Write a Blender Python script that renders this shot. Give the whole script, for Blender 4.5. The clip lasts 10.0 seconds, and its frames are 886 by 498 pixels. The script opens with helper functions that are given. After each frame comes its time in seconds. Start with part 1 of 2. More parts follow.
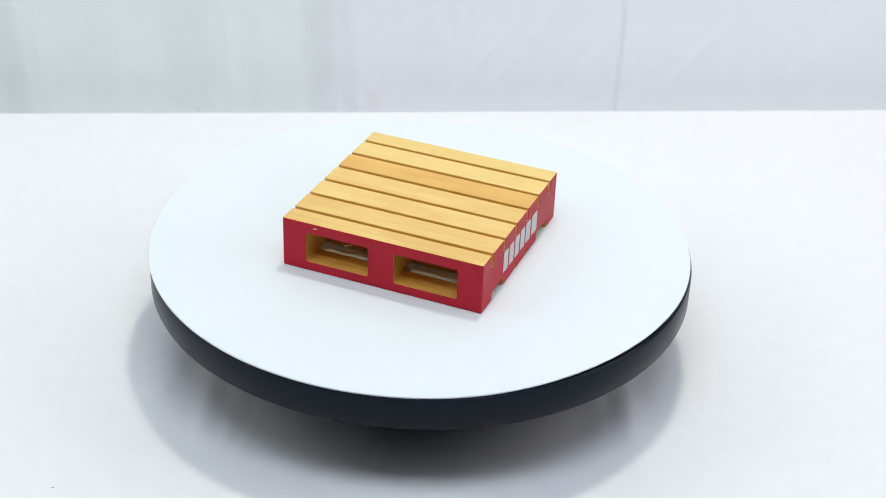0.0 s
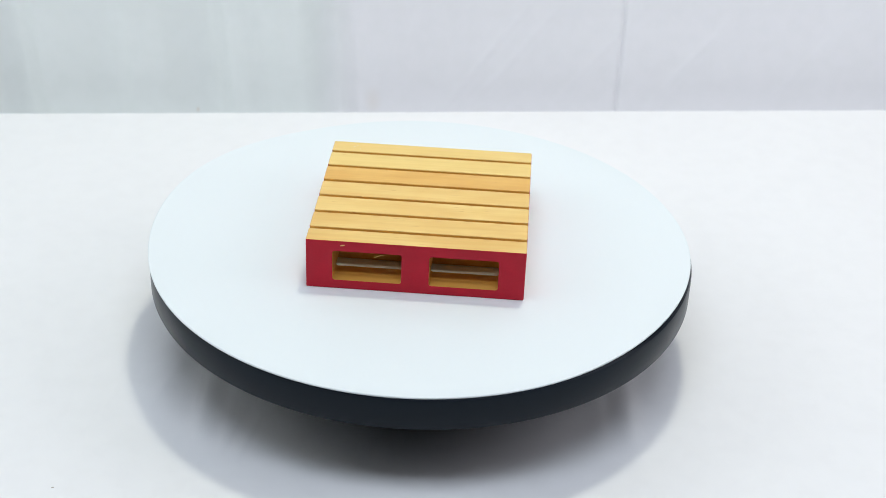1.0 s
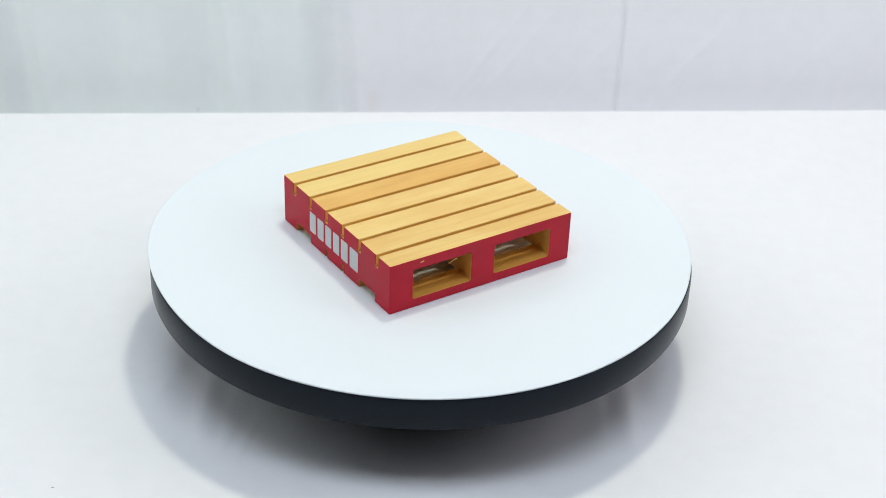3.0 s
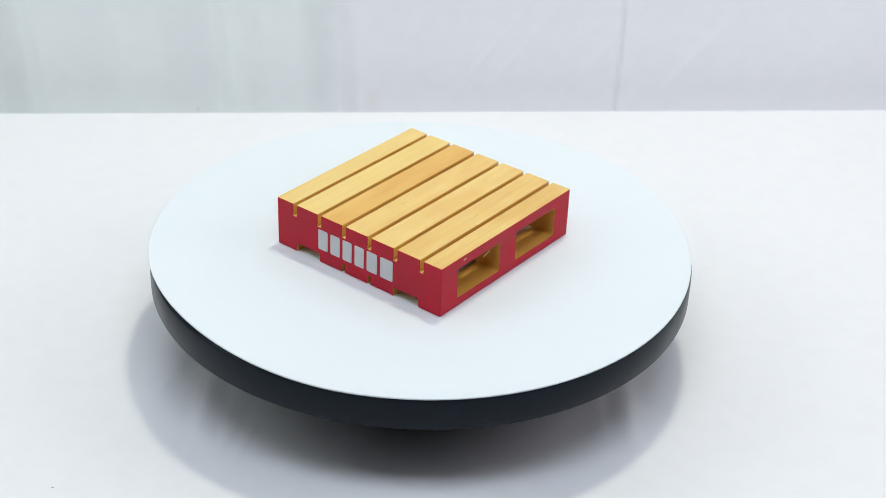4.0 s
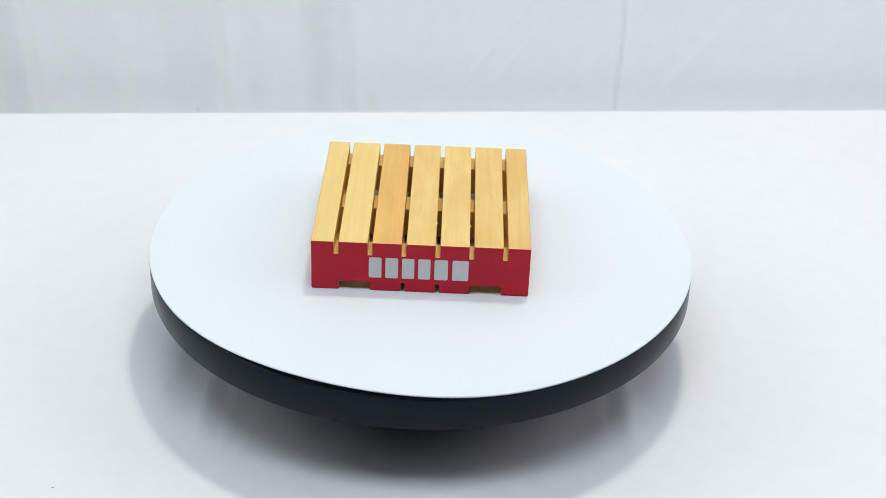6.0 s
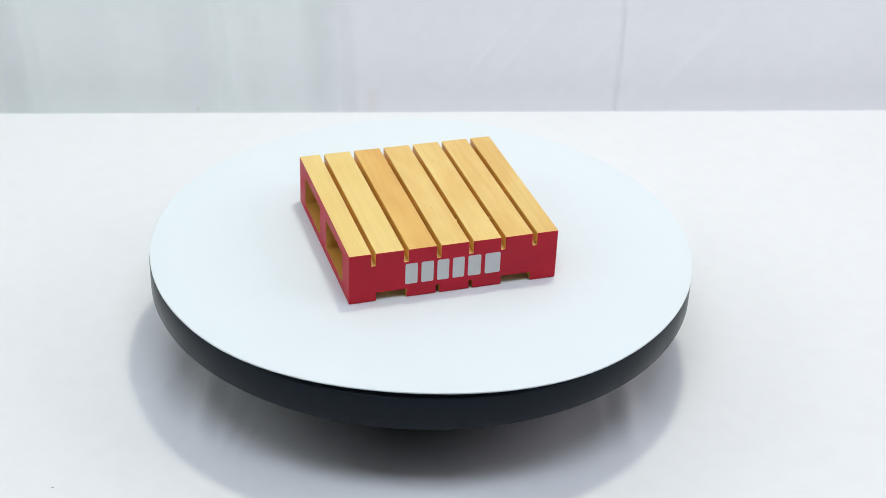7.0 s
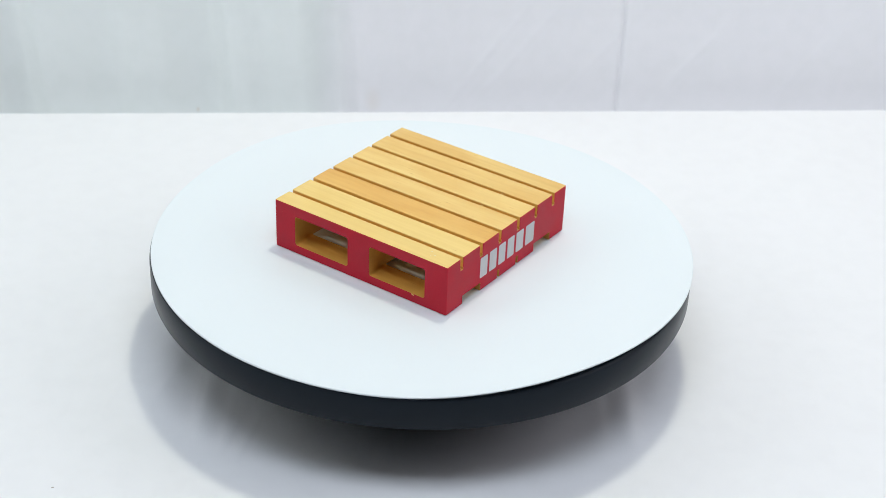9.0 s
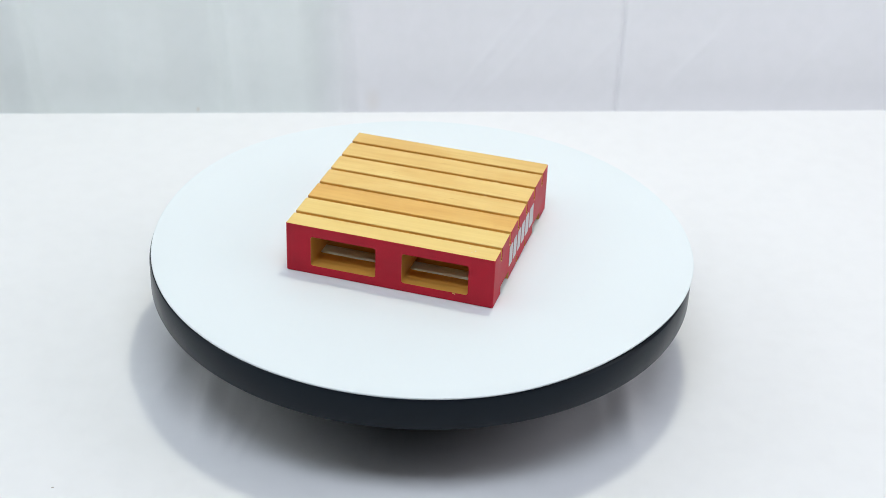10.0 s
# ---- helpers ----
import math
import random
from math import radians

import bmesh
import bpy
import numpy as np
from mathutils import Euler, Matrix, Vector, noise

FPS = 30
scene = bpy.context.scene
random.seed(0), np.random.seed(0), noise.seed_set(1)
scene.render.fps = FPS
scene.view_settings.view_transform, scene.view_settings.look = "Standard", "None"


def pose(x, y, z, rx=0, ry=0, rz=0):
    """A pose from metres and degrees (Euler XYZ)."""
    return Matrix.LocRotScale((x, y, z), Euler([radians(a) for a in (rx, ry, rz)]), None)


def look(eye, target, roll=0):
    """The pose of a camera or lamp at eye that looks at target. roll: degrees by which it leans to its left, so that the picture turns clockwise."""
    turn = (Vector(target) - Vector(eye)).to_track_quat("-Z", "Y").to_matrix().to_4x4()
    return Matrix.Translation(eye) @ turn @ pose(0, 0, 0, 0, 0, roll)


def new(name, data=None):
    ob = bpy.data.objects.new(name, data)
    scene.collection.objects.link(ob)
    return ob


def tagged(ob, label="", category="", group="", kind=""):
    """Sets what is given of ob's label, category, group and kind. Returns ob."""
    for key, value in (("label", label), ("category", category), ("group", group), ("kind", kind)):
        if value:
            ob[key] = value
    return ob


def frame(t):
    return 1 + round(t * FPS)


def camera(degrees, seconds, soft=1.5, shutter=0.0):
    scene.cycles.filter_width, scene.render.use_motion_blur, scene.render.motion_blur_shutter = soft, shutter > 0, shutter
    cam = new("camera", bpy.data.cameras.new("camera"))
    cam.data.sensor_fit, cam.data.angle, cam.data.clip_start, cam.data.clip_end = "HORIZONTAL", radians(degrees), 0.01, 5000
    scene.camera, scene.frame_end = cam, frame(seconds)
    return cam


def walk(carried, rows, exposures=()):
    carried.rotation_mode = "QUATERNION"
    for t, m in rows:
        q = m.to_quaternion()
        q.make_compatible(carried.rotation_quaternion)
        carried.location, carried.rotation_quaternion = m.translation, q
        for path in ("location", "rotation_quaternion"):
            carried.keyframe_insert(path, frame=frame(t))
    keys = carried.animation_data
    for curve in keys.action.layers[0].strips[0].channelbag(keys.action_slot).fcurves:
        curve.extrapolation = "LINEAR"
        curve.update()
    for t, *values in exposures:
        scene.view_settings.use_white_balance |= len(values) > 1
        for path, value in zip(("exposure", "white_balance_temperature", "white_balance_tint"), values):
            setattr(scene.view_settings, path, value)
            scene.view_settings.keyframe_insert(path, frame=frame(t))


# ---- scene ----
# ---- camera: it stands still ----
cam = camera(32.62, 10.0, 0.6)
VIEW = look((0.0, -0.6078, 0.3551), (0.00984, -0.00574, -0.00195), 2.287)
cam.data.dof.use_dof, cam.data.dof.focus_distance, cam.data.dof.aperture_fstop = True, 0.66, 16.0
walk(cam, [(0.0, VIEW), (10.0, VIEW)], [(0.0, 0.06), (0.1, 0.0), (10.0, 0.0)])

# ---- light ----
world = bpy.data.worlds.new("world")
scene.world = world
world.use_nodes = True
world.node_tree.nodes["Background"].inputs["Color"].default_value = (0.9, 0.95, 1.0, 1)
world.node_tree.nodes["Background"].inputs["Strength"].default_value = 0.1


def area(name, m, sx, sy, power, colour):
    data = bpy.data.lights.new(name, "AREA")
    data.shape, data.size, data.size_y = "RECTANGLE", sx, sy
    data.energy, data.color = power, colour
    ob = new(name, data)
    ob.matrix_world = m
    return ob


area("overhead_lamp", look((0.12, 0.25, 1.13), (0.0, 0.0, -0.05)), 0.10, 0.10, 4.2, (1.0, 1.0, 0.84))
# unseen fills, added ahead and at both sides to suit the shadows
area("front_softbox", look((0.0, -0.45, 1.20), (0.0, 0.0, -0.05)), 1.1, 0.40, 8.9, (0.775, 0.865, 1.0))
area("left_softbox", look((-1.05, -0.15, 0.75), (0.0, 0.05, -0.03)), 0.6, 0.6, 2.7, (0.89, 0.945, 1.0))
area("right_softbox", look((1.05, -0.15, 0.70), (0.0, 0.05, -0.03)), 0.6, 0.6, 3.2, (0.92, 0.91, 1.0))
area("window_light", look((0.05, 1.25, 0.22), (0.0, 0.0, 0.0)), 1.6, 1.2, 18.2, (0.94, 0.965, 1.0))   # unseen lamp added behind the sheet to brighten it


# ---- sizes ----
W, L, H = 0.0955, 0.0950, 0.0241      # pallet: along the slats, across them, height
TABLE_Z = -0.052                      # the cloth's level; the card's top is 0
EDGE = pose(0.0105, 0.2488, TABLE_Z, 0, 0, 4.85)   # far edge of the table
FLOOR_Z = TABLE_Z - 0.75


# ---- materials ----
def material(name, rough=0.6, metal=0.0):
    m = bpy.data.materials.new(name)
    m.use_nodes = True
    b = m.node_tree.nodes["Principled BSDF"]
    b.inputs["Roughness"].default_value, b.inputs["Metallic"].default_value = rough, metal
    return m, m.node_tree, b


def node(nt, kind, **inputs):
    n = nt.nodes.new(kind)
    for k, v in inputs.items():
        n.inputs[k.replace("_", " ")].default_value = v
    return n


def coords(nt, scale=(1, 1, 1), source="Object"):
    tc, mp = nt.nodes.new("ShaderNodeTexCoord"), nt.nodes.new("ShaderNodeMapping")
    mp.inputs["Scale"].default_value = scale
    nt.links.new(tc.outputs[source], mp.inputs["Vector"])
    return mp.outputs["Vector"]


def ramp(nt, fac, stops):
    r = nt.nodes.new("ShaderNodeValToRGB")
    el = r.color_ramp.elements
    while len(el) < len(stops):
        el.new(0.5)
    for e, (p, c) in zip(el, stops):
        e.position, e.color = p, (*c, 1)
    nt.links.new(fac, r.inputs["Fac"])
    return r.outputs["Color"]


def mix(nt, fac, a, b, mode="MIX"):
    n = nt.nodes.new("ShaderNodeMix")
    n.data_type, n.blend_type = "RGBA", mode
    for sock, v in ((n.inputs[0], fac), (n.inputs[6], a), (n.inputs[7], b)):
        if hasattr(v, "links"):
            nt.links.new(v, sock)
        elif isinstance(v, tuple):
            sock.default_value = (*v, 1)
        else:
            sock.default_value = v
    return n.outputs[2]


def bump(nt, b, height, strength, distance):
    n = node(nt, "ShaderNodeBump", Strength=strength, Distance=distance)
    nt.links.new(height, n.inputs["Height"])
    nt.links.new(n.outputs["Normal"], b.inputs["Normal"])


def wood(name, light, dark, flame=0.5):
    """Lacquered pine: broad flames and fine streaks along x, sparse short pores, soft patches."""
    m, nt, b = material(name, 0.42)
    oi, tc = nt.nodes.new("ShaderNodeObjectInfo"), nt.nodes.new("ShaderNodeTexCoord")
    shift = nt.nodes.new("ShaderNodeVectorMath")
    shift.operation = "MULTIPLY_ADD"
    shift.inputs[1].default_value = (1, 1, 1)
    nt.links.new(tc.outputs["Object"], shift.inputs[0])
    nt.links.new(oi.outputs["Random"], shift.inputs[2])

    def along(sx, sy, detail, rough, twist):
        mp = nt.nodes.new("ShaderNodeMapping")
        mp.inputs["Scale"].default_value = (sx, sy, sy)
        n = node(nt, "ShaderNodeTexNoise", Scale=1.0, Detail=detail, Roughness=rough, Distortion=twist)
        nt.links.new(shift.outputs[0], mp.inputs["Vector"])
        nt.links.new(mp.outputs["Vector"], n.inputs["Vector"])
        return n.outputs["Fac"]

    flames = along(13, 92, 3.0, 0.55, 1.8)
    streaks = along(16, 620, 3.0, 0.6, 0.4)
    pores = along(130, 1500, 1.0, 0.5, 0.0)
    patches = along(26, 45, 2.0, 0.5, 0.0)
    mid = tuple((x + y) / 2 for x, y in zip(light, dark))
    col = mix(nt, flame, mid, ramp(nt, flames, [(0.30, dark), (0.50, mid), (0.66, light)]))
    col = mix(nt, 0.42, col, ramp(nt, patches, [(0.33, dark), (0.66, light)]))
    col = mix(nt, 0.38, col, ramp(nt, streaks, [(0.30, (0.88, 0.83, 0.74)), (0.60, (1, 1, 1))]), "MULTIPLY")
    some = ramp(nt, patches, [(0.50, (0, 0, 0)), (0.60, (1, 1, 1))])
    specks = mix(nt, 1.0, col, ramp(nt, pores, [(0.22, (0.76, 0.63, 0.47)), (0.31, (1, 1, 1))]), "MULTIPLY")
    col = mix(nt, some, col, specks)
    tone = ramp(nt, oi.outputs["Random"], [(0.0, (0.95, 0.92, 0.87)), (1.0, (1.0, 1.0, 1.0))])
    col = mix(nt, 1.0, col, tone, "MULTIPLY")
    nt.links.new(col, b.inputs["Base Color"])
    bump(nt, b, streaks, 0.10, 0.0002)
    return m


def paint(name, colour, rough, scale, worn, bumpy=0.08):
    """A painted or moulded surface with faint mottling and fine relief."""
    m, nt, b = material(name, rough)
    v = coords(nt)
    big = node(nt, "ShaderNodeTexNoise", Scale=scale, Detail=4.0)
    small = node(nt, "ShaderNodeTexNoise", Scale=scale * 25, Detail=3.0)
    nt.links.new(v, big.inputs["Vector"]), nt.links.new(v, small.inputs["Vector"])
    low = tuple(c * (1 - worn) for c in colour)
    col = mix(nt, 0.3, ramp(nt, big.outputs["Fac"], [(0.3, low), (0.7, colour)]),
              ramp(nt, small.outputs["Fac"], [(0.3, low), (0.7, colour)]))
    nt.links.new(col, b.inputs["Base Color"])
    rr = node(nt, "ShaderNodeMapRange", From_Min=0.3, From_Max=0.7, To_Min=rough * 0.85, To_Max=min(1, rough * 1.15))
    nt.links.new(big.outputs["Fac"], rr.inputs["Value"])
    nt.links.new(rr.outputs["Result"], b.inputs["Roughness"])
    bump(nt, b, small.outputs["Fac"], bumpy, 0.0003)
    return m


def cloth(name, colour, tint, threads, thin=0.0, stains=(), side_tints=None):
    """Woven cotton: crossed threads as relief, faint slubs and broad creases in tone; stains as (x, z, radius, strength)."""
    m, nt, b = material(name, 0.9)
    v = coords(nt)
    wx = node(nt, "ShaderNodeTexWave", Scale=threads, Distortion=1.5, Detail=2.0)
    wy = node(nt, "ShaderNodeTexWave", Scale=threads, Distortion=1.5, Detail=2.0)
    wx.bands_direction, wy.bands_direction = "X", "Y"
    slub = node(nt, "ShaderNodeTexNoise", Scale=90.0, Detail=4.0)
    broad = node(nt, "ShaderNodeTexNoise", Scale=7.0, Detail=3.0)
    for n in (wx, wy, slub, broad):
        nt.links.new(v, n.inputs["Vector"])
    weave = mix(nt, 0.5, wx.outputs["Color"], wy.outputs["Color"])
    col = mix(nt, 0.6, ramp(nt, broad.outputs["Fac"], [(0.3, tint), (0.7, colour)]),
              ramp(nt, slub.outputs["Fac"], [(0.3, tint), (0.6, colour)]))
    if side_tints:                                 # one tint left of the given x, another right of it
        xyz = nt.nodes.new("ShaderNodeSeparateXYZ")
        nt.links.new(v, xyz.inputs[0])
        side = node(nt, "ShaderNodeMapRange", From_Min=side_tints[0] - 0.012, From_Max=side_tints[0] + 0.012)
        nt.links.new(xyz.outputs["X"], side.inputs["Value"])
        col = mix(nt, 1.0, col, mix(nt, side.outputs["Result"], side_tints[1], side_tints[2]), "MULTIPLY")
    for x, z, r, strength in stains:
        away = nt.nodes.new("ShaderNodeVectorMath")
        away.operation = "DISTANCE"
        away.inputs[1].default_value = (x, 0, z * 0.6)
        nt.links.new(coords(nt, (1, 0, 0.6)), away.inputs[0])
        spot = node(nt, "ShaderNodeMapRange", From_Min=0.0, From_Max=r, To_Min=strength, To_Max=0.0)
        spot.interpolation_type = "SMOOTHSTEP"
        nt.links.new(away.outputs["Value"], spot.inputs["Value"])
        col = mix(nt, spot.outputs["Result"], col, (0.66, 0.58, 0.47))
    nt.links.new(col, b.inputs["Base Color"])
    bump(nt, b, mix(nt, 0.1, slub.outputs["Color"], weave), 0.2, 0.0004)
    b.inputs["Sheen Weight"].default_value = 0.1
    if thin:                                   # light comes through a single layer
        tr, mx = nt.nodes.new("ShaderNodeBsdfTranslucent"), nt.nodes.new("ShaderNodeMixShader")
        nt.links.new(col, tr.inputs["Color"])
        mx.inputs["Fac"].default_value = thin
        nt.links.new(b.outputs[0], mx.inputs[1]), nt.links.new(tr.outputs[0], mx.inputs[2])
        nt.links.new(mx.outputs[0], nt.nodes["Material Output"].inputs["Surface"])
    return m


PINE = wood("pale_pine", (0.91, 0.675, 0.24), (0.82, 0.555, 0.165), 0.45)
PEACH = wood("honey_pine", (0.90, 0.65, 0.23), (0.78, 0.465, 0.125), 0.8)
AMBER = wood("amber_pine", (0.865, 0.535, 0.145), (0.745, 0.39, 0.082), 0.75)
# oranger copy of the pine, standing in for light bounced inside the grooves
BOUNCE_PINE = wood("bounce_toned_pine", (0.905, 0.555, 0.125), (0.805, 0.435, 0.08), 0.6)
# darker copy of the pine: the channels' shade is put into its colour
SHADED_PINE = wood("shaded_channel_pine", (0.75, 0.42, 0.095), (0.62, 0.305, 0.056), 0.7)
RED = paint("crimson_paint", (0.61, 0.012, 0.034), 0.5, 60, 0.2)
RED.node_tree.nodes["Principled BSDF"].inputs["Specular IOR Level"].default_value = 0.25
GREY = paint("silver_grey_print", (0.72, 0.715, 0.71), 0.5, 200, 0.1)
LINT = paint("brown_lint", (0.30, 0.24, 0.17), 0.9, 300, 0.2)
FLECK = paint("bare_pale_wood", (0.86, 0.74, 0.50), 0.7, 300, 0.1)
CARD = paint("white_card", (0.785, 0.833, 0.838), 0.6, 25, 0.015, 0.03)
BLACK = paint("black_plastic", (0.009, 0.015, 0.023), 0.33, 50, 0.15)
BLACK.node_tree.nodes["Principled BSDF"].inputs["Specular IOR Level"].default_value = 0.13
SHEET = cloth("white_cotton", (0.865, 0.86, 0.855), (0.84, 0.835, 0.83), 260)
DRAPE = cloth("pale_grey_cotton", (0.82, 0.835, 0.85), (0.79, 0.81, 0.82), 220, 0.4, [(-0.0425, -0.008, 0.008, 0.20), (-0.1540, -0.0160, 0.0016, 0.5)], (-0.068, (0.965, 1.0, 0.975), (1.0, 0.985, 1.0)))
WALL = paint("grey_wall_paint", (0.30, 0.30, 0.30), 0.85, 4, 0.05)
FLOOR = paint("grey_floor", (0.16, 0.15, 0.145), 0.6, 6, 0.2)


# ---- mesh helpers ----
def link(name, bm, mats, parent=None, label="", smooth=False):
    me = bpy.data.meshes.new(name)
    bm.normal_update()
    bm.to_mesh(me)
    bm.free()
    for m in mats if isinstance(mats, (list, tuple)) else [mats]:
        me.materials.append(m)
    if smooth:
        me.shade_smooth()
        me.set_sharp_from_angle(angle=radians(32))
    ob = new(name, me)
    ob.parent = parent
    return tagged(ob, label)


part = link


def box(x0, x1, y0, y1, z0, z1, bevel=0.0):
    bm = bmesh.new()
    bmesh.ops.create_cube(bm, size=1, matrix=Matrix.Translation(((x0 + x1) / 2, (y0 + y1) / 2, (z0 + z1) / 2))
                          @ Matrix.Diagonal((x1 - x0, y1 - y0, z1 - z0, 1)))
    if bevel:
        bmesh.ops.bevel(bm, geom=list(bm.edges), offset=bevel, segments=2, profile=0.5, affect="EDGES")
    return bm


def prism(outline, a0, a1, place):
    """A closed outline of (u, v) drawn out from a0 to a1; place(u, v, a) gives the point."""
    bm = bmesh.new()
    ends = [[bm.verts.new(place(u, v, a)) for u, v in outline] for a in (a0, a1)]
    n = len(outline)
    for i in range(n):
        j = (i + 1) % n
        bm.faces.new((ends[0][i], ends[0][j], ends[1][j], ends[1][i]))
    bm.faces.new(ends[0][::-1])
    bm.faces.new(ends[1])
    bmesh.ops.recalc_face_normals(bm, faces=list(bm.faces))
    return bm


def turned(profile, seg=128):
    """A solid of revolution about z from (radius, z) pairs, closed at the axis."""
    bm = bmesh.new()
    rings = []
    for r, z in profile:
        rings.append([bm.verts.new((0, 0, z))] if r == 0 else
                     [bm.verts.new((r * math.cos(2 * math.pi * k / seg), r * math.sin(2 * math.pi * k / seg), z)) for k in range(seg)])
    for a, b in zip(rings, rings[1:]):
        for k in range(seg):
            j = (k + 1) % seg
            if len(a) == 1:
                bm.faces.new((a[0], b[k], b[j]))
            elif len(b) == 1:
                bm.faces.new((a[k], b[0], a[j]))
            else:
                bm.faces.new((a[k], b[k], b[j], a[j]))
    bmesh.ops.recalc_face_normals(bm, faces=list(bm.faces))
    return bm


# ---- room ----
def room():
    x0, x1, y0, y1, z1 = -2.2, 2.2, -4.5, 1.4, 1.75
    t = 0.1
    tagged(link("floor", box(x0 - t, x1 + t, y0 - t, y1 + t, FLOOR_Z - t, FLOOR_Z), FLOOR), "plain grey floor under the table", "floor", kind="structure")
    tagged(link("ceiling", box(x0 - t, x1 + t, y0 - t, y1 + t, z1, z1 + t), WALL), "plain grey ceiling over the table", "ceiling", kind="structure")
    for name, b in (("wall_north", (x0, x1, y1, y1 + t)), ("wall_south", (x0, x1, y0 - t, y0)),
                    ("wall_west", (x0 - t, x0, y0 - t, y1 + t)), ("wall_east", (x1, x1 + t, y0 - t, y1 + t))):
        tagged(link(name, box(*b, FLOOR_Z, z1), WALL), "plain grey painted wall of the studio", "wall", kind="structure")


# ---- table, cloth and backdrop ----
def table():
    ob = tagged(new("table"), "plain grey table hidden under a cloth", "table")
    ob.matrix_world = EDGE
    part("tabletop", box(-0.72, 0.72, -0.756, -0.004, -0.032, -0.004, 0.003), WALL, ob)
    for x in (-0.66, 0.66):
        for y in (-0.70, -0.06):
            part("leg", box(x - 0.02, x + 0.02, y - 0.02, y + 0.02, -0.75, -0.032, 0.003), WALL, ob)


def tablecloth():
    """The cloth lies on the table and hangs over its far and near edges."""
    bm = bmesh.new()
    xs = np.concatenate([np.linspace(-0.92, -0.33, 60), np.linspace(-0.3288, 0.3288, 549), np.linspace(0.33, 0.92, 60)])
    # low rucks in the cloth, as (x, y) to (x, y), height, width of the flank to the left and to the right of that way
    # the broad ruck from x -0.150 is added to shade the cloth there
    rucks = [(0.0600, -0.284, 0.0555, -0.336, 0.0023, 0.0060, 0.0095), (0.0465, -0.290, 0.0420, -0.336, 0.0007, 0.0040, 0.0060), (-0.1270, -0.268, -0.1320, -0.320, 0.0017, 0.0085, 0.0055), (-0.1500, -0.255, -0.1540, -0.305, 0.0020, 0.0140, 0.0130), (-0.1150, -0.280, -0.1210, -0.325, 0.0006, 0.0050, 0.0030),
             (-0.105, -0.308, -0.1155, -0.343, 0.0003, 0.0014, 0.0040), (-0.110, -0.298, -0.1225, -0.337, 0.0002, 0.0014, 0.0035),
             (-0.139, -0.260, -0.152, -0.296, 0.0003, 0.0018, 0.0040), (-0.186, -0.288, -0.191, -0.316, 0.0004, 0.003, 0.003),
             (-0.230, -0.33, -0.275, -0.40, 0.0006, 0.0055, 0.0055), (0.20, -0.36, 0.26, -0.40, 0.0005, 0.0055, 0.0055), (-0.24, -0.16, -0.19, -0.10, 0.0004, 0.0055, 0.0055)]
    path, r = [], 0.004                                     # (y, z) from the near hem over the top to the far hem
    path += [(-0.764, -0.25 + 0.02 * k) for k in range(13)]
    path += [(-0.760 - 0.004 * math.cos(a), -0.004 + 0.004 * math.sin(a)) for a in np.linspace(0, 1.3, 5)]
    path += [(y, 0.0) for y in np.linspace(-0.758, -0.42, 40)]
    path += [(y, 0.0) for y in np.linspace(-0.418, -r, 240)]
    path += [(-r + r * math.sin(a), -r + r * math.cos(a)) for a in np.linspace(0.3, math.pi / 2, 6)]
    path += [(0.0, -0.01 - 0.02 * k) for k in range(13)]
    grid = []
    for y, z in path:
        row = []
        for x in xs:
            w = 0.0007 * noise.noise((x * 9, y * 7, 3.1)) + 0.0004 * noise.noise((x * 30, y * 22, 8.0))
            far = max(0.0, min(1.0, (-y - 0.02) / 0.05))
            dx, dy = x + 0.0, y + 0.24
            near = max(0.0, min(1.0, (math.hypot(dx, dy) - 0.10) / 0.06))
            ruck = 0.0
            for ax, ay, bx, by, hgt, left, right in rucks:
                ux, uy = bx - ax, by - ay
                size = math.hypot(ux, uy)
                k = ((x - ax) * ux + (y - ay) * uy) / (size * size)
                d = ((x - ax) * uy - (y - ay) * ux) / size          # over 0: to the right of the way
                if -0.4 < k < 1.4 and abs(d) < 0.02:
                    ruck += hgt * math.exp(-(d / (right if d > 0 else left)) ** 2) * math.exp(-((k - 0.5) / 0.6) ** 4)
            sway = 0.004 * math.sin(x * 21) * min(1, -z * 8) if z < -0.012 else 0
            over = max(0.0, abs(x) - 0.725)                 # past the table's ends the cloth hangs down too
            if z < -0.012:
                px, pz = math.copysign(abs(x) - 0.5 * over, x), z
            else:
                px, pz = math.copysign(min(abs(x), 0.729), x), z - max(0.0, over - 0.004)
            row.append(bm.verts.new((px, y + sway, pz + (w * far * near + ruck if z == 0 else 0))))
        grid.append(row)
    for a, b in zip(grid, grid[1:]):
        for i in range(len(xs) - 1):
            bm.faces.new((a[i], a[i + 1], b[i + 1], b[i]))
    ob = tagged(link("tablecloth", bm, SHEET, smooth=True), "smooth white cotton cloth spread over the table", "tablecloth")
    ob.matrix_world = EDGE
    mod = ob.modifiers.new("thickness", "SOLIDIFY")
    mod.thickness, mod.offset = 0.0006, -1


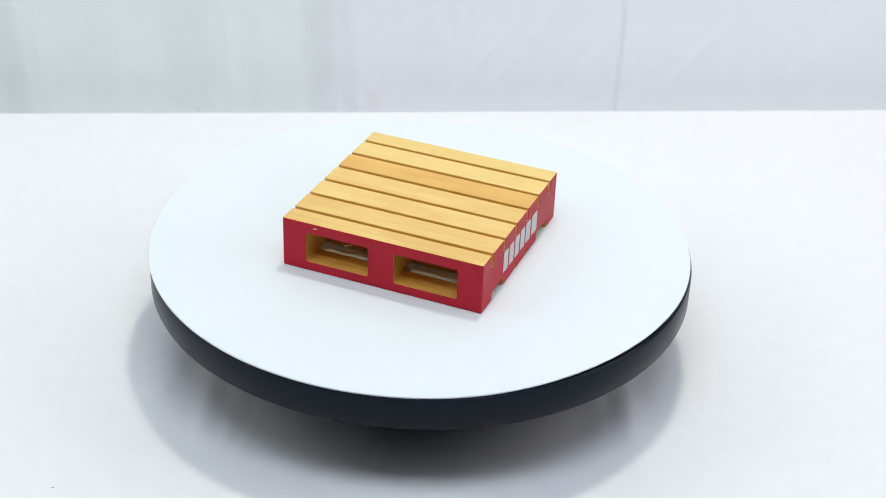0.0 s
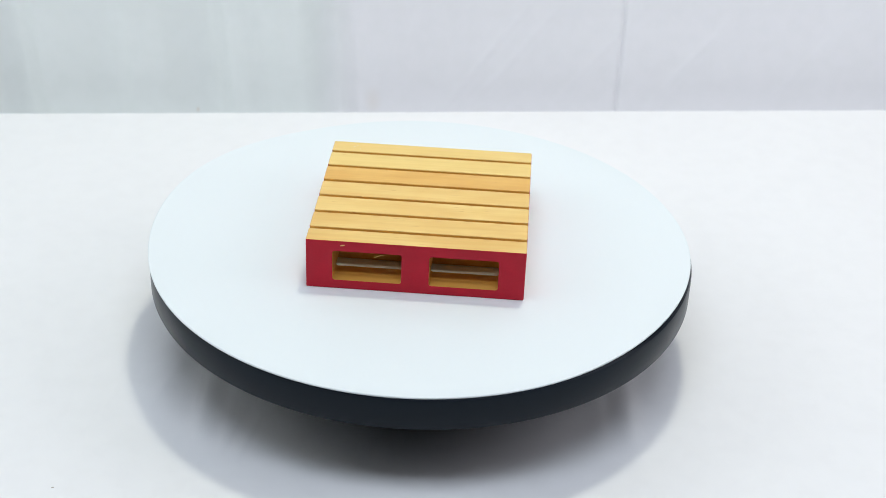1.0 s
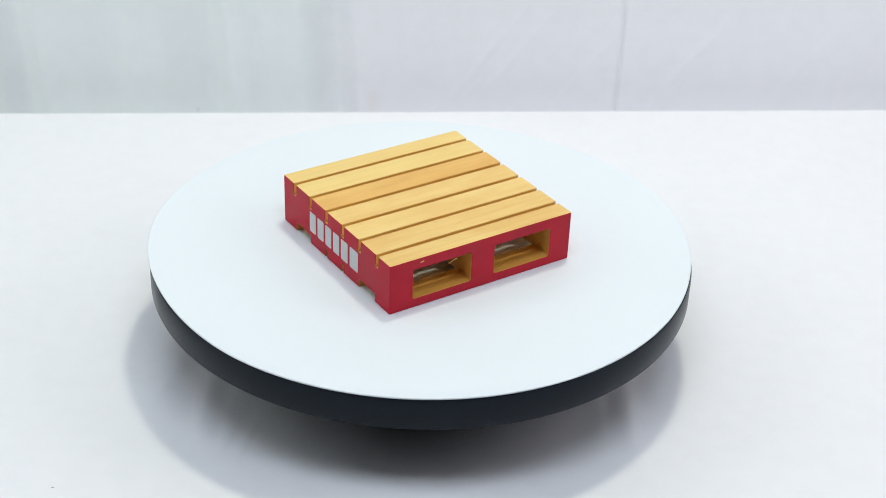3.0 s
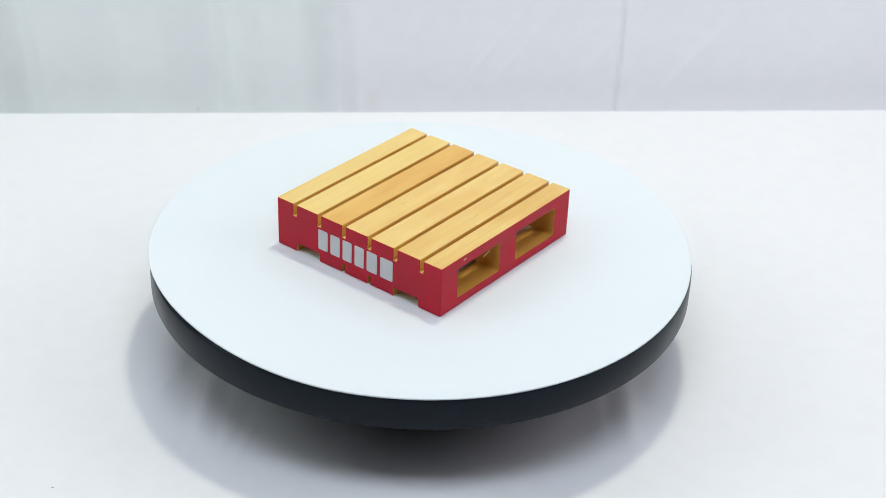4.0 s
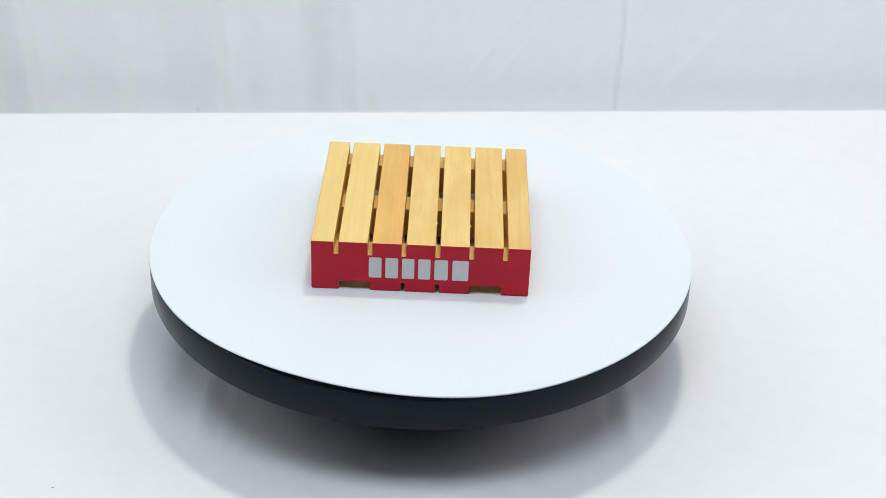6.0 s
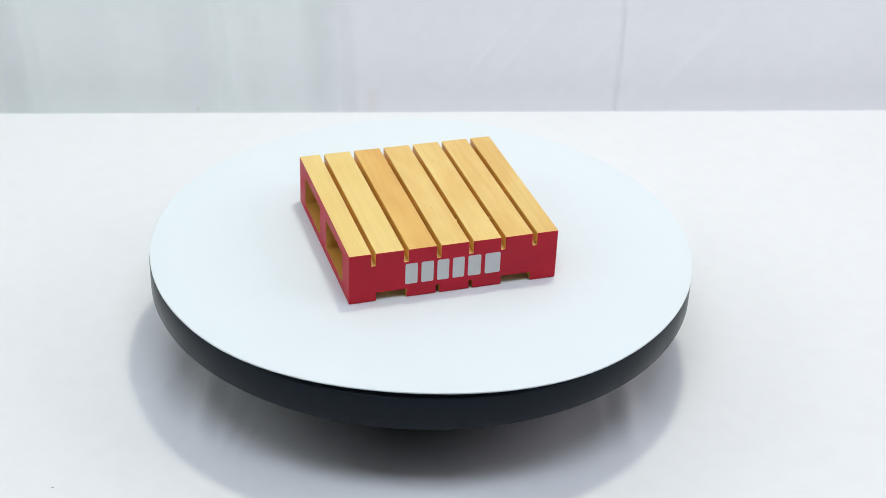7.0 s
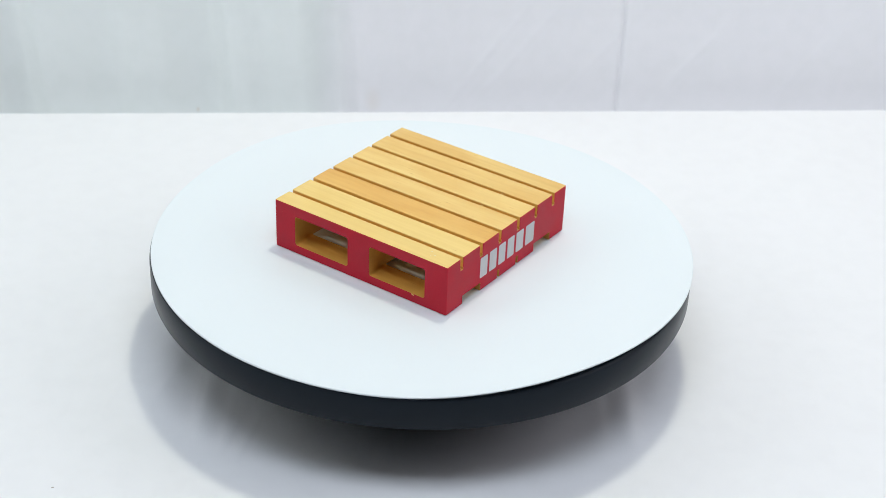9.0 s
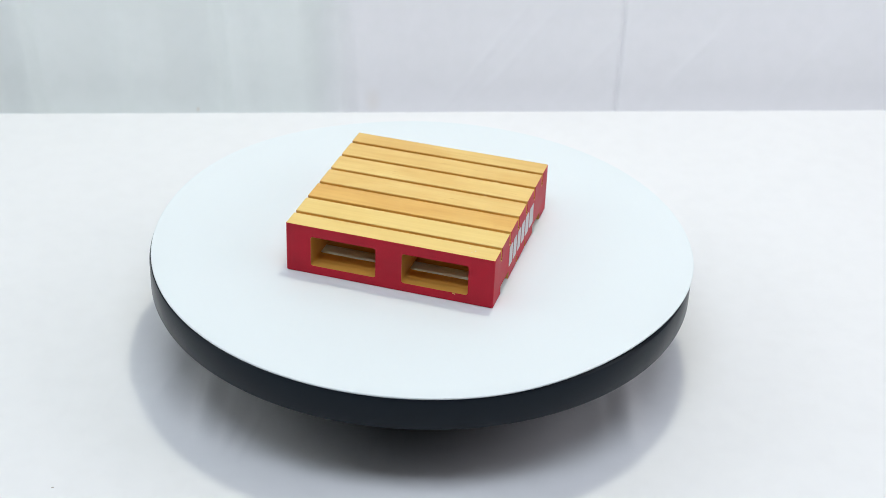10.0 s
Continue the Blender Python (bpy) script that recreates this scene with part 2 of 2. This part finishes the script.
def backdrop():
    """A pale cotton sheet that hangs behind the table: soft upright folds on one half, slanting creases on the other."""
    bm = bmesh.new()
    xs = np.concatenate([np.linspace(-0.8, -0.34, 40), np.linspace(-0.335, 0.335, 560), np.linspace(0.34, 0.8, 40)])
    zs = np.concatenate([np.linspace(-0.745, -0.05, 14), np.linspace(-0.04, 0.09, 70), np.linspace(0.1, 1.798, 40)])
    creases = [(0.005, 0.72, 0.0006), (0.0197, 0.80, 0.0005), (0.075, 0.75, 0.0004), (0.1379, 0.76, 0.0006), (0.215, 0.8, 0.0004)]
    pleats = [(-0.330, -0.302, 0.004), (-0.286, -0.260, 0.0040), (-0.2345, -0.207, 0.0018), (-0.1794, -0.144, 0.0036), (-0.1254, -0.1125, 0.0012), (-0.0903, -0.0667, 0.0042), (-0.03, -0.012, 0.0007)]
    rows = []
    for z in zs:
        row = []
        for x in xs:
            y = 0.0016 * noise.noise((x * 11, z * 5, 1.0)) + 0.0004 * noise.noise((x * 55, z * 30, 4.0))
            for a, b, depth in pleats:                      # each leans out slowly and turns back sharply
                w = 0.0025 * noise.noise((b * 40, z * 9, 6.0)) - 0.07 * (z - 0.02)
                u = (x - a - w) / (b - a)
                back = 1 + 0.014 / (b - a)
                if 0 < u < 1:
                    y += 2.1 * depth * u * u * (3 - 2 * u)
                elif 1 <= u < back:
                    v = (back - u) / (back - 1)
                    y += 2.1 * depth * v * v * (3 - 2 * v)
            for x0, slope, a in creases:                    # thin ridges that lean to the right as they rise
                d = (x - x0) - (z + 0.011) * slope - 0.002 * noise.noise((x0 * 90, z * 30, 2.0))
                y -= a * math.exp(-((z - 0.02) / 0.04) ** 2) * math.exp(-(d / 0.0022) ** 2)
            y += 0.0017 * math.exp(-((x - 0.1155) / 0.0013) ** 2)     # tuck beside the seam
            row.append(bm.verts.new((x, y, z)))
        rows.append(row)
    for a, b in zip(rows, rows[1:]):
        for i in range(len(xs) - 1):
            bm.faces.new((a[i], a[i + 1], b[i + 1], b[i]))
    ob = tagged(link("backdrop", bm, DRAPE, smooth=True), "pale grey cotton sheet hanging in folds behind the table", "backdrop", kind="structure")
    ob.matrix_world = EDGE @ pose(0, 0.030, 0)


# ---- turntable ----
def turntable():
    ob = tagged(new("turntable"), "round black motorised turntable standing on the white cloth", "turntable")
    ob.location = (0, 0, TABLE_Z)
    z = -TABLE_Z
    part("base", turned([(0, 0.0015), (0.079, 0.0015), (0.081, 0.0035), (0.082, z - 0.021), (0.080, z - 0.019), (0, z - 0.019)]), BLACK, ob, smooth=True)
    for k in range(4):
        a = math.radians(45 + 90 * k)
        part("foot", turned([(0, 0.0), (0.007, 0.0), (0.008, 0.001), (0.008, 0.004), (0, 0.004)], 24), BLACK, ob).location = (0.058 * math.cos(a), 0.058 * math.sin(a), 0)
    platter = part("platter", turned([(0, z - 0.0007), (0.1237, z - 0.0007), (0.1245, z - 0.0014), (0.1249, z - 0.0028),
                                      (0.1249, z - 0.0148), (0.1245, z - 0.0158), (0.1237, z - 0.0163), (0, z - 0.0163)], 192), BLACK, ob, "glossy black platter rim", True)
    return platter


def card():
    """A thin round white card on the platter; two opposite edges curl up."""
    bm = bmesh.new()
    R, seg, t = 0.1247, 192, 0.0006
    axis = math.radians(160)
    radii = [0.0] + list(np.linspace(0.02, R - 0.0002, 26)) + [R]

    def lift(x, y):
        u = x * math.cos(axis) + y * math.sin(axis)
        k = max(0.0, (abs(u) - 0.088) / (R - 0.088))
        return (0.0032 if u > 0 else 0.0019) * k ** 2.3

    def ring(r, dz):
        if r == 0:
            return [bm.verts.new((0, 0, dz))]
        pts = [(r * math.cos(2 * math.pi * k / seg), r * math.sin(2 * math.pi * k / seg)) for k in range(seg)]
        return [bm.verts.new((x, y, lift(x, y) + dz)) for x, y in pts]
    rings = [ring(r, -0.0002 if r == R else 0.0) for r in radii]
    rings += [ring(r, -t) for r in radii[::-1]]
    for a, b in zip(rings, rings[1:]):
        for k in range(seg):
            j = (k + 1) % seg
            if len(a) == 1:
                bm.faces.new((a[0], b[k], b[j]))
            elif len(b) == 1:
                bm.faces.new((a[k], b[0], a[j]))
            else:
                bm.faces.new((a[k], b[k], b[j], a[j]))
    bmesh.ops.recalc_face_normals(bm, faces=list(bm.faces))
    return tagged(link("card_disc", bm, CARD, smooth=True), "round white card with curled edges lying on the turntable", "card")


# ---- the little pallet ----
DECK, SOLE = 0.21 * H, 0.185 * H            # thickness of the top and bottom slats
POST = 0.063 * W                           # half the middle stringer
CHAN = 0.379 * W                           # outer side of the fork channels
FIL = 0.0011                               # fillet in the channels' corners
GROOVE = 0.0020


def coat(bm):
    """Face slots: 0 planed wood, 1 the red paint on the outer sides, 2 milled walls and 3 undersides, toned for bounce
    and shade.
    """
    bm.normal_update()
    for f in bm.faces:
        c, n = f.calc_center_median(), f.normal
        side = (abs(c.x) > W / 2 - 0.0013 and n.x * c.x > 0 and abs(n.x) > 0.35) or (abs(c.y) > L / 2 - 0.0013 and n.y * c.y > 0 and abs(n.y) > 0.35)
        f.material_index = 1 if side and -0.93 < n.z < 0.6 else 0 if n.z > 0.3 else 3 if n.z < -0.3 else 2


def corner_edges(bm):
    """The upright edges at the pallet's four corners."""
    return [e for e in bm.edges if abs(e.verts[0].co.z - e.verts[1].co.z) > 1e-6
            and all(abs(abs(v.co.x) - W / 2) < 1e-6 and abs(abs(v.co.y) - L / 2) < 1e-6 for v in e.verts)]


def slat_outline(flat, inner, up):
    """Section along the slat: flat outer side, fillets where the fork channels meet the stringers."""
    s = 1 if up else -1
    pts = [(-W / 2, flat), (W / 2, flat), (W / 2, inner)]
    for sign in (1, -1):
        for edge, way in ((CHAN, -1), (POST, 1)) if sign > 0 else ((POST, 1), (CHAN, -1)):
            arc = [(sign * (edge + way * FIL * (1 - math.cos(a))), inner - s * FIL * (1 - math.sin(a))) for a in np.linspace(0, math.pi / 2, 5)]
            first_from_stringer = (edge == CHAN) == (sign > 0)
            if first_from_stringer:
                pts += [(sign * edge, inner)] + arc
            else:
                pts += arc[::-1] + [(sign * edge, inner)]
    pts.append((-W / 2, inner))
    return pts


def pallet():
    ob = tagged(new("pallet"), "small wooden toy pallet with crimson painted sides, standing on white card", "pallet")
    pitch = 0.1545 * L
    cuts = [(-2.5 + k) * pitch for k in range(6)]
    edges = [-L / 2] + [v for c in cuts for v in (c - GROOVE / 2, c + GROOVE / 2)] + [L / 2]
    deck = slat_outline(H, H - DECK, True)
    top_wood = [PEACH, PEACH, PEACH, PEACH, AMBER, PINE, PINE]
    slats, sole_slats, stringers = [], [], []
    for i in range(7):
        y0, y1 = edges[2 * i], edges[2 * i + 1]
        bm = prism(deck, y0, y1, lambda u, v, a: (u, a, v))
        up = corner_edges(bm)
        up = list(set(up + [e for e in bm.edges if abs(e.verts[0].co.z - e.verts[1].co.z) > 1e-6 and all(abs(abs(v.co.x) - W / 2) < 1e-6 for v in e.verts)]))
        bmesh.ops.bevel(bm, geom=up, offset=0.0005, segments=3, profile=0.5, affect="EDGES")
        top = [e for e in bm.edges if all(abs(v.co.z - H) < 1e-6 for v in e.verts)]
        bmesh.ops.bevel(bm, geom=top, offset=0.00035, segments=2, profile=0.5, affect="EDGES")
        coat(bm)
        slats.append(part("top_slat", bm, [top_wood[i], RED, BOUNCE_PINE, SHADED_PINE], ob, "darker amber pine slat with crimson ends" if i == 4 else ""))
    soles = [(-0.5, -0.373), (-0.228, -0.088), (-0.070, 0.070), (0.088, 0.228), (0.373, 0.5)]
    sole = slat_outline(0.0, SOLE, False)
    for a, b in soles:
        bm = prism(sole, a * L, b * L, lambda u, v, w: (u, w, v))
        rim = [e for e in bm.edges if all(abs(v.co.z) < 1e-6 for v in e.verts)
               and (all(abs(abs(v.co.x) - W / 2) < 1e-6 for v in e.verts) or all(abs(abs(v.co.y) - L / 2) < 1e-6 for v in e.verts))]
        post = corner_edges(bm)
        bmesh.ops.bevel(bm, geom=list(set(rim + post)), offset=0.0006, segments=3, profile=0.5, affect="EDGES")
        coat(bm)
        # every unpainted face takes the shade-darkened wood
        sole_slats.append(part("bottom_slat", bm, [SHADED_PINE, RED, SHADED_PINE, SHADED_PINE], ob))
    z0, z1 = SOLE, H - DECK
    side = [(-L / 2, z0), (L / 2, z0), (L / 2, z1)]
    for c in reversed(cuts):                       # the grooves run on into the stringers
        side += [(c + GROOVE / 2, z1), (c + GROOVE / 2, H - 0.255 * H), (c - GROOVE / 2, H - 0.255 * H), (c - GROOVE / 2, z1)]
    side.append((-L / 2, z1))
    for x0, x1 in ((-W / 2, -CHAN), (-POST, POST), (CHAN, W / 2)):
        bm = prism(side, x0, x1, lambda u, v, a: (a, u, v))
        up = corner_edges(bm)
        if up:
            bmesh.ops.bevel(bm, geom=up, offset=0.0005, segments=3, profile=0.5, affect="EDGES")
        coat(bm)
        stringers.append(part("stringer", bm, [PEACH, RED, SHADED_PINE, SHADED_PINE], ob))
    # a light grey printed mark on both long sides: six plain blocks
    spans = [(0.264, 0.322), (0.340, 0.398), (0.416, 0.472), (0.490, 0.546), (0.564, 0.626), (0.646, 0.720)]
    for s in (-1, 1):
        for a, b in spans:
            y0, y1 = sorted((s * (a - 0.5) * L, s * (b - 0.5) * L))
            bm = box(-0.00006, 0.00006, y0, y1, 0.285 * H, 0.705 * H)
            up = [e for e in bm.edges if abs(e.verts[0].co.y - e.verts[1].co.y) < 1e-7 and abs(e.verts[0].co.z - e.verts[1].co.z) < 1e-7]
            bmesh.ops.bevel(bm, geom=up, offset=0.0006, segments=2, profile=0.5, affect="EDGES")
            part("printed_block", bm, GREY, stringers[0 if s < 0 else 2], "light grey printed block").location = (s * (W / 2 + 0.00008), 0, 0)
    # chips in the paint and a loose splinter
    for x, y, z, sx, sz, on in ((-0.0317, -L / 2, 0.0220, 0.0009, 0.00028, slats[0]), (-0.0300, L / 2, 0.0040, 0.0007, 0.00022, sole_slats[4])):
        bm = box(x - sx, x + sx, y - 0.00008, y + 0.00008, z - sz, z + sz, 0.00004)
        for v in bm.verts:
            v.co.z += 0.35 * (v.co.x - x) + 0.0002 * math.sin(v.co.x * 9000)
        part("paint_chip", bm, PINE, on, "bare wood chip in the paint")
    for x, y, r in ((-0.0375, 0.0425, 0.0004), (-0.0345, 0.0405, 0.00035), (-0.0362, 0.0438, 0.0003)):
        bm = turned([(0, 0.0), (r, 0.0), (r * 0.8, 0.00006), (0, 0.00008)], 7)
        ob2 = part("worn_fleck", bm, FLECK, slats[6], "pale worn fleck in the varnish")
        ob2.location = (x, y, H - 0.00001)
    for x, y, way, on in ((-0.0282, -0.0064, -1, slats[3]), (-0.0296, -0.0211, -1, slats[2])):   # burrs on the groove edges
        bm = bmesh.new()
        tip = [bm.verts.new((x + dx, y + way * dy, H + dz)) for dx, dy, dz in ((-0.0016, -0.0003, -0.0002), (0.0012, -0.0002, -0.0002), (0.0004, 0.0006, 0.0001), (-0.0002, 0.0001, 0.00022))]
        for a, b, c in ((0, 1, 3), (1, 2, 3), (2, 0, 3), (0, 2, 1)):
            bm.faces.new((tip[a], tip[b], tip[c]))
        bmesh.ops.recalc_face_normals(bm, faces=list(bm.faces))
        part("burr", bm, PEACH, on, "small wood burr on a groove edge")
    curve = [(-0.0180 + 0.0042 * k / 9, -L / 2 + 0.0004 - 0.0006 * math.sin(k / 9 * 2), 0.0166 + 0.0019 * math.sin(k / 9 * 1.6)) for k in range(10)]
    bm = bmesh.new()
    rows = [[bm.verts.new((x, y + 0.00010 * dy, z + 0.00010 * dz)) for dy, dz in ((-1, -1), (1, -1), (1, 1), (-1, 1))] for x, y, z in curve]
    for a, b in zip(rows, rows[1:]):
        for k in range(4):
            bm.faces.new((a[k], a[(k + 1) % 4], b[(k + 1) % 4], b[k]))
    bm.faces.new(rows[0][::-1]), bm.faces.new(rows[-1])
    part("splinter", bm, PINE, slats[0], "thin pale curled wood splinter")
    return ob


def flecks():
    """Bits of lint on the cloth."""
    for x, y, r, turn in ((-0.1484, -0.1236, 0.00035, 20), (-0.2195, -0.093, 0.0003, 70)):
        bm = box(-r * 1.6, r * 1.6, -r * 0.4, r * 0.4, 0, r * 0.5, r * 0.15)
        ob = tagged(link("lint_fleck", bm, LINT), "tiny brownish lint fleck on the white cloth", "lint")
        ob.matrix_world = pose(x, y, TABLE_Z + 0.0002, 0, 0, turn)


room()
table()
tablecloth()
backdrop()
PLATTER = turntable()
DISC = card()
PALLET = pallet()
flecks()


# ---- what turns ----
def motions():
    turn = [(t, -22.5 + 18.57 * t) for t in range(11)]
    walk(PLATTER, [(t, pose(0, 0, 0, 0, 0, a)) for t, a in turn])
    walk(DISC, [(t, pose(0, 0, 0, 0, 0, a) @ pose(-0.0007, 0, 0)) for t, a in turn])   # it lies a little off the axis
    off = pose(0.00074, -0.00058, 0)
    walk(PALLET, [(t, pose(0, 0, 0, 0, 0, a) @ off) for t, a in turn])


motions()
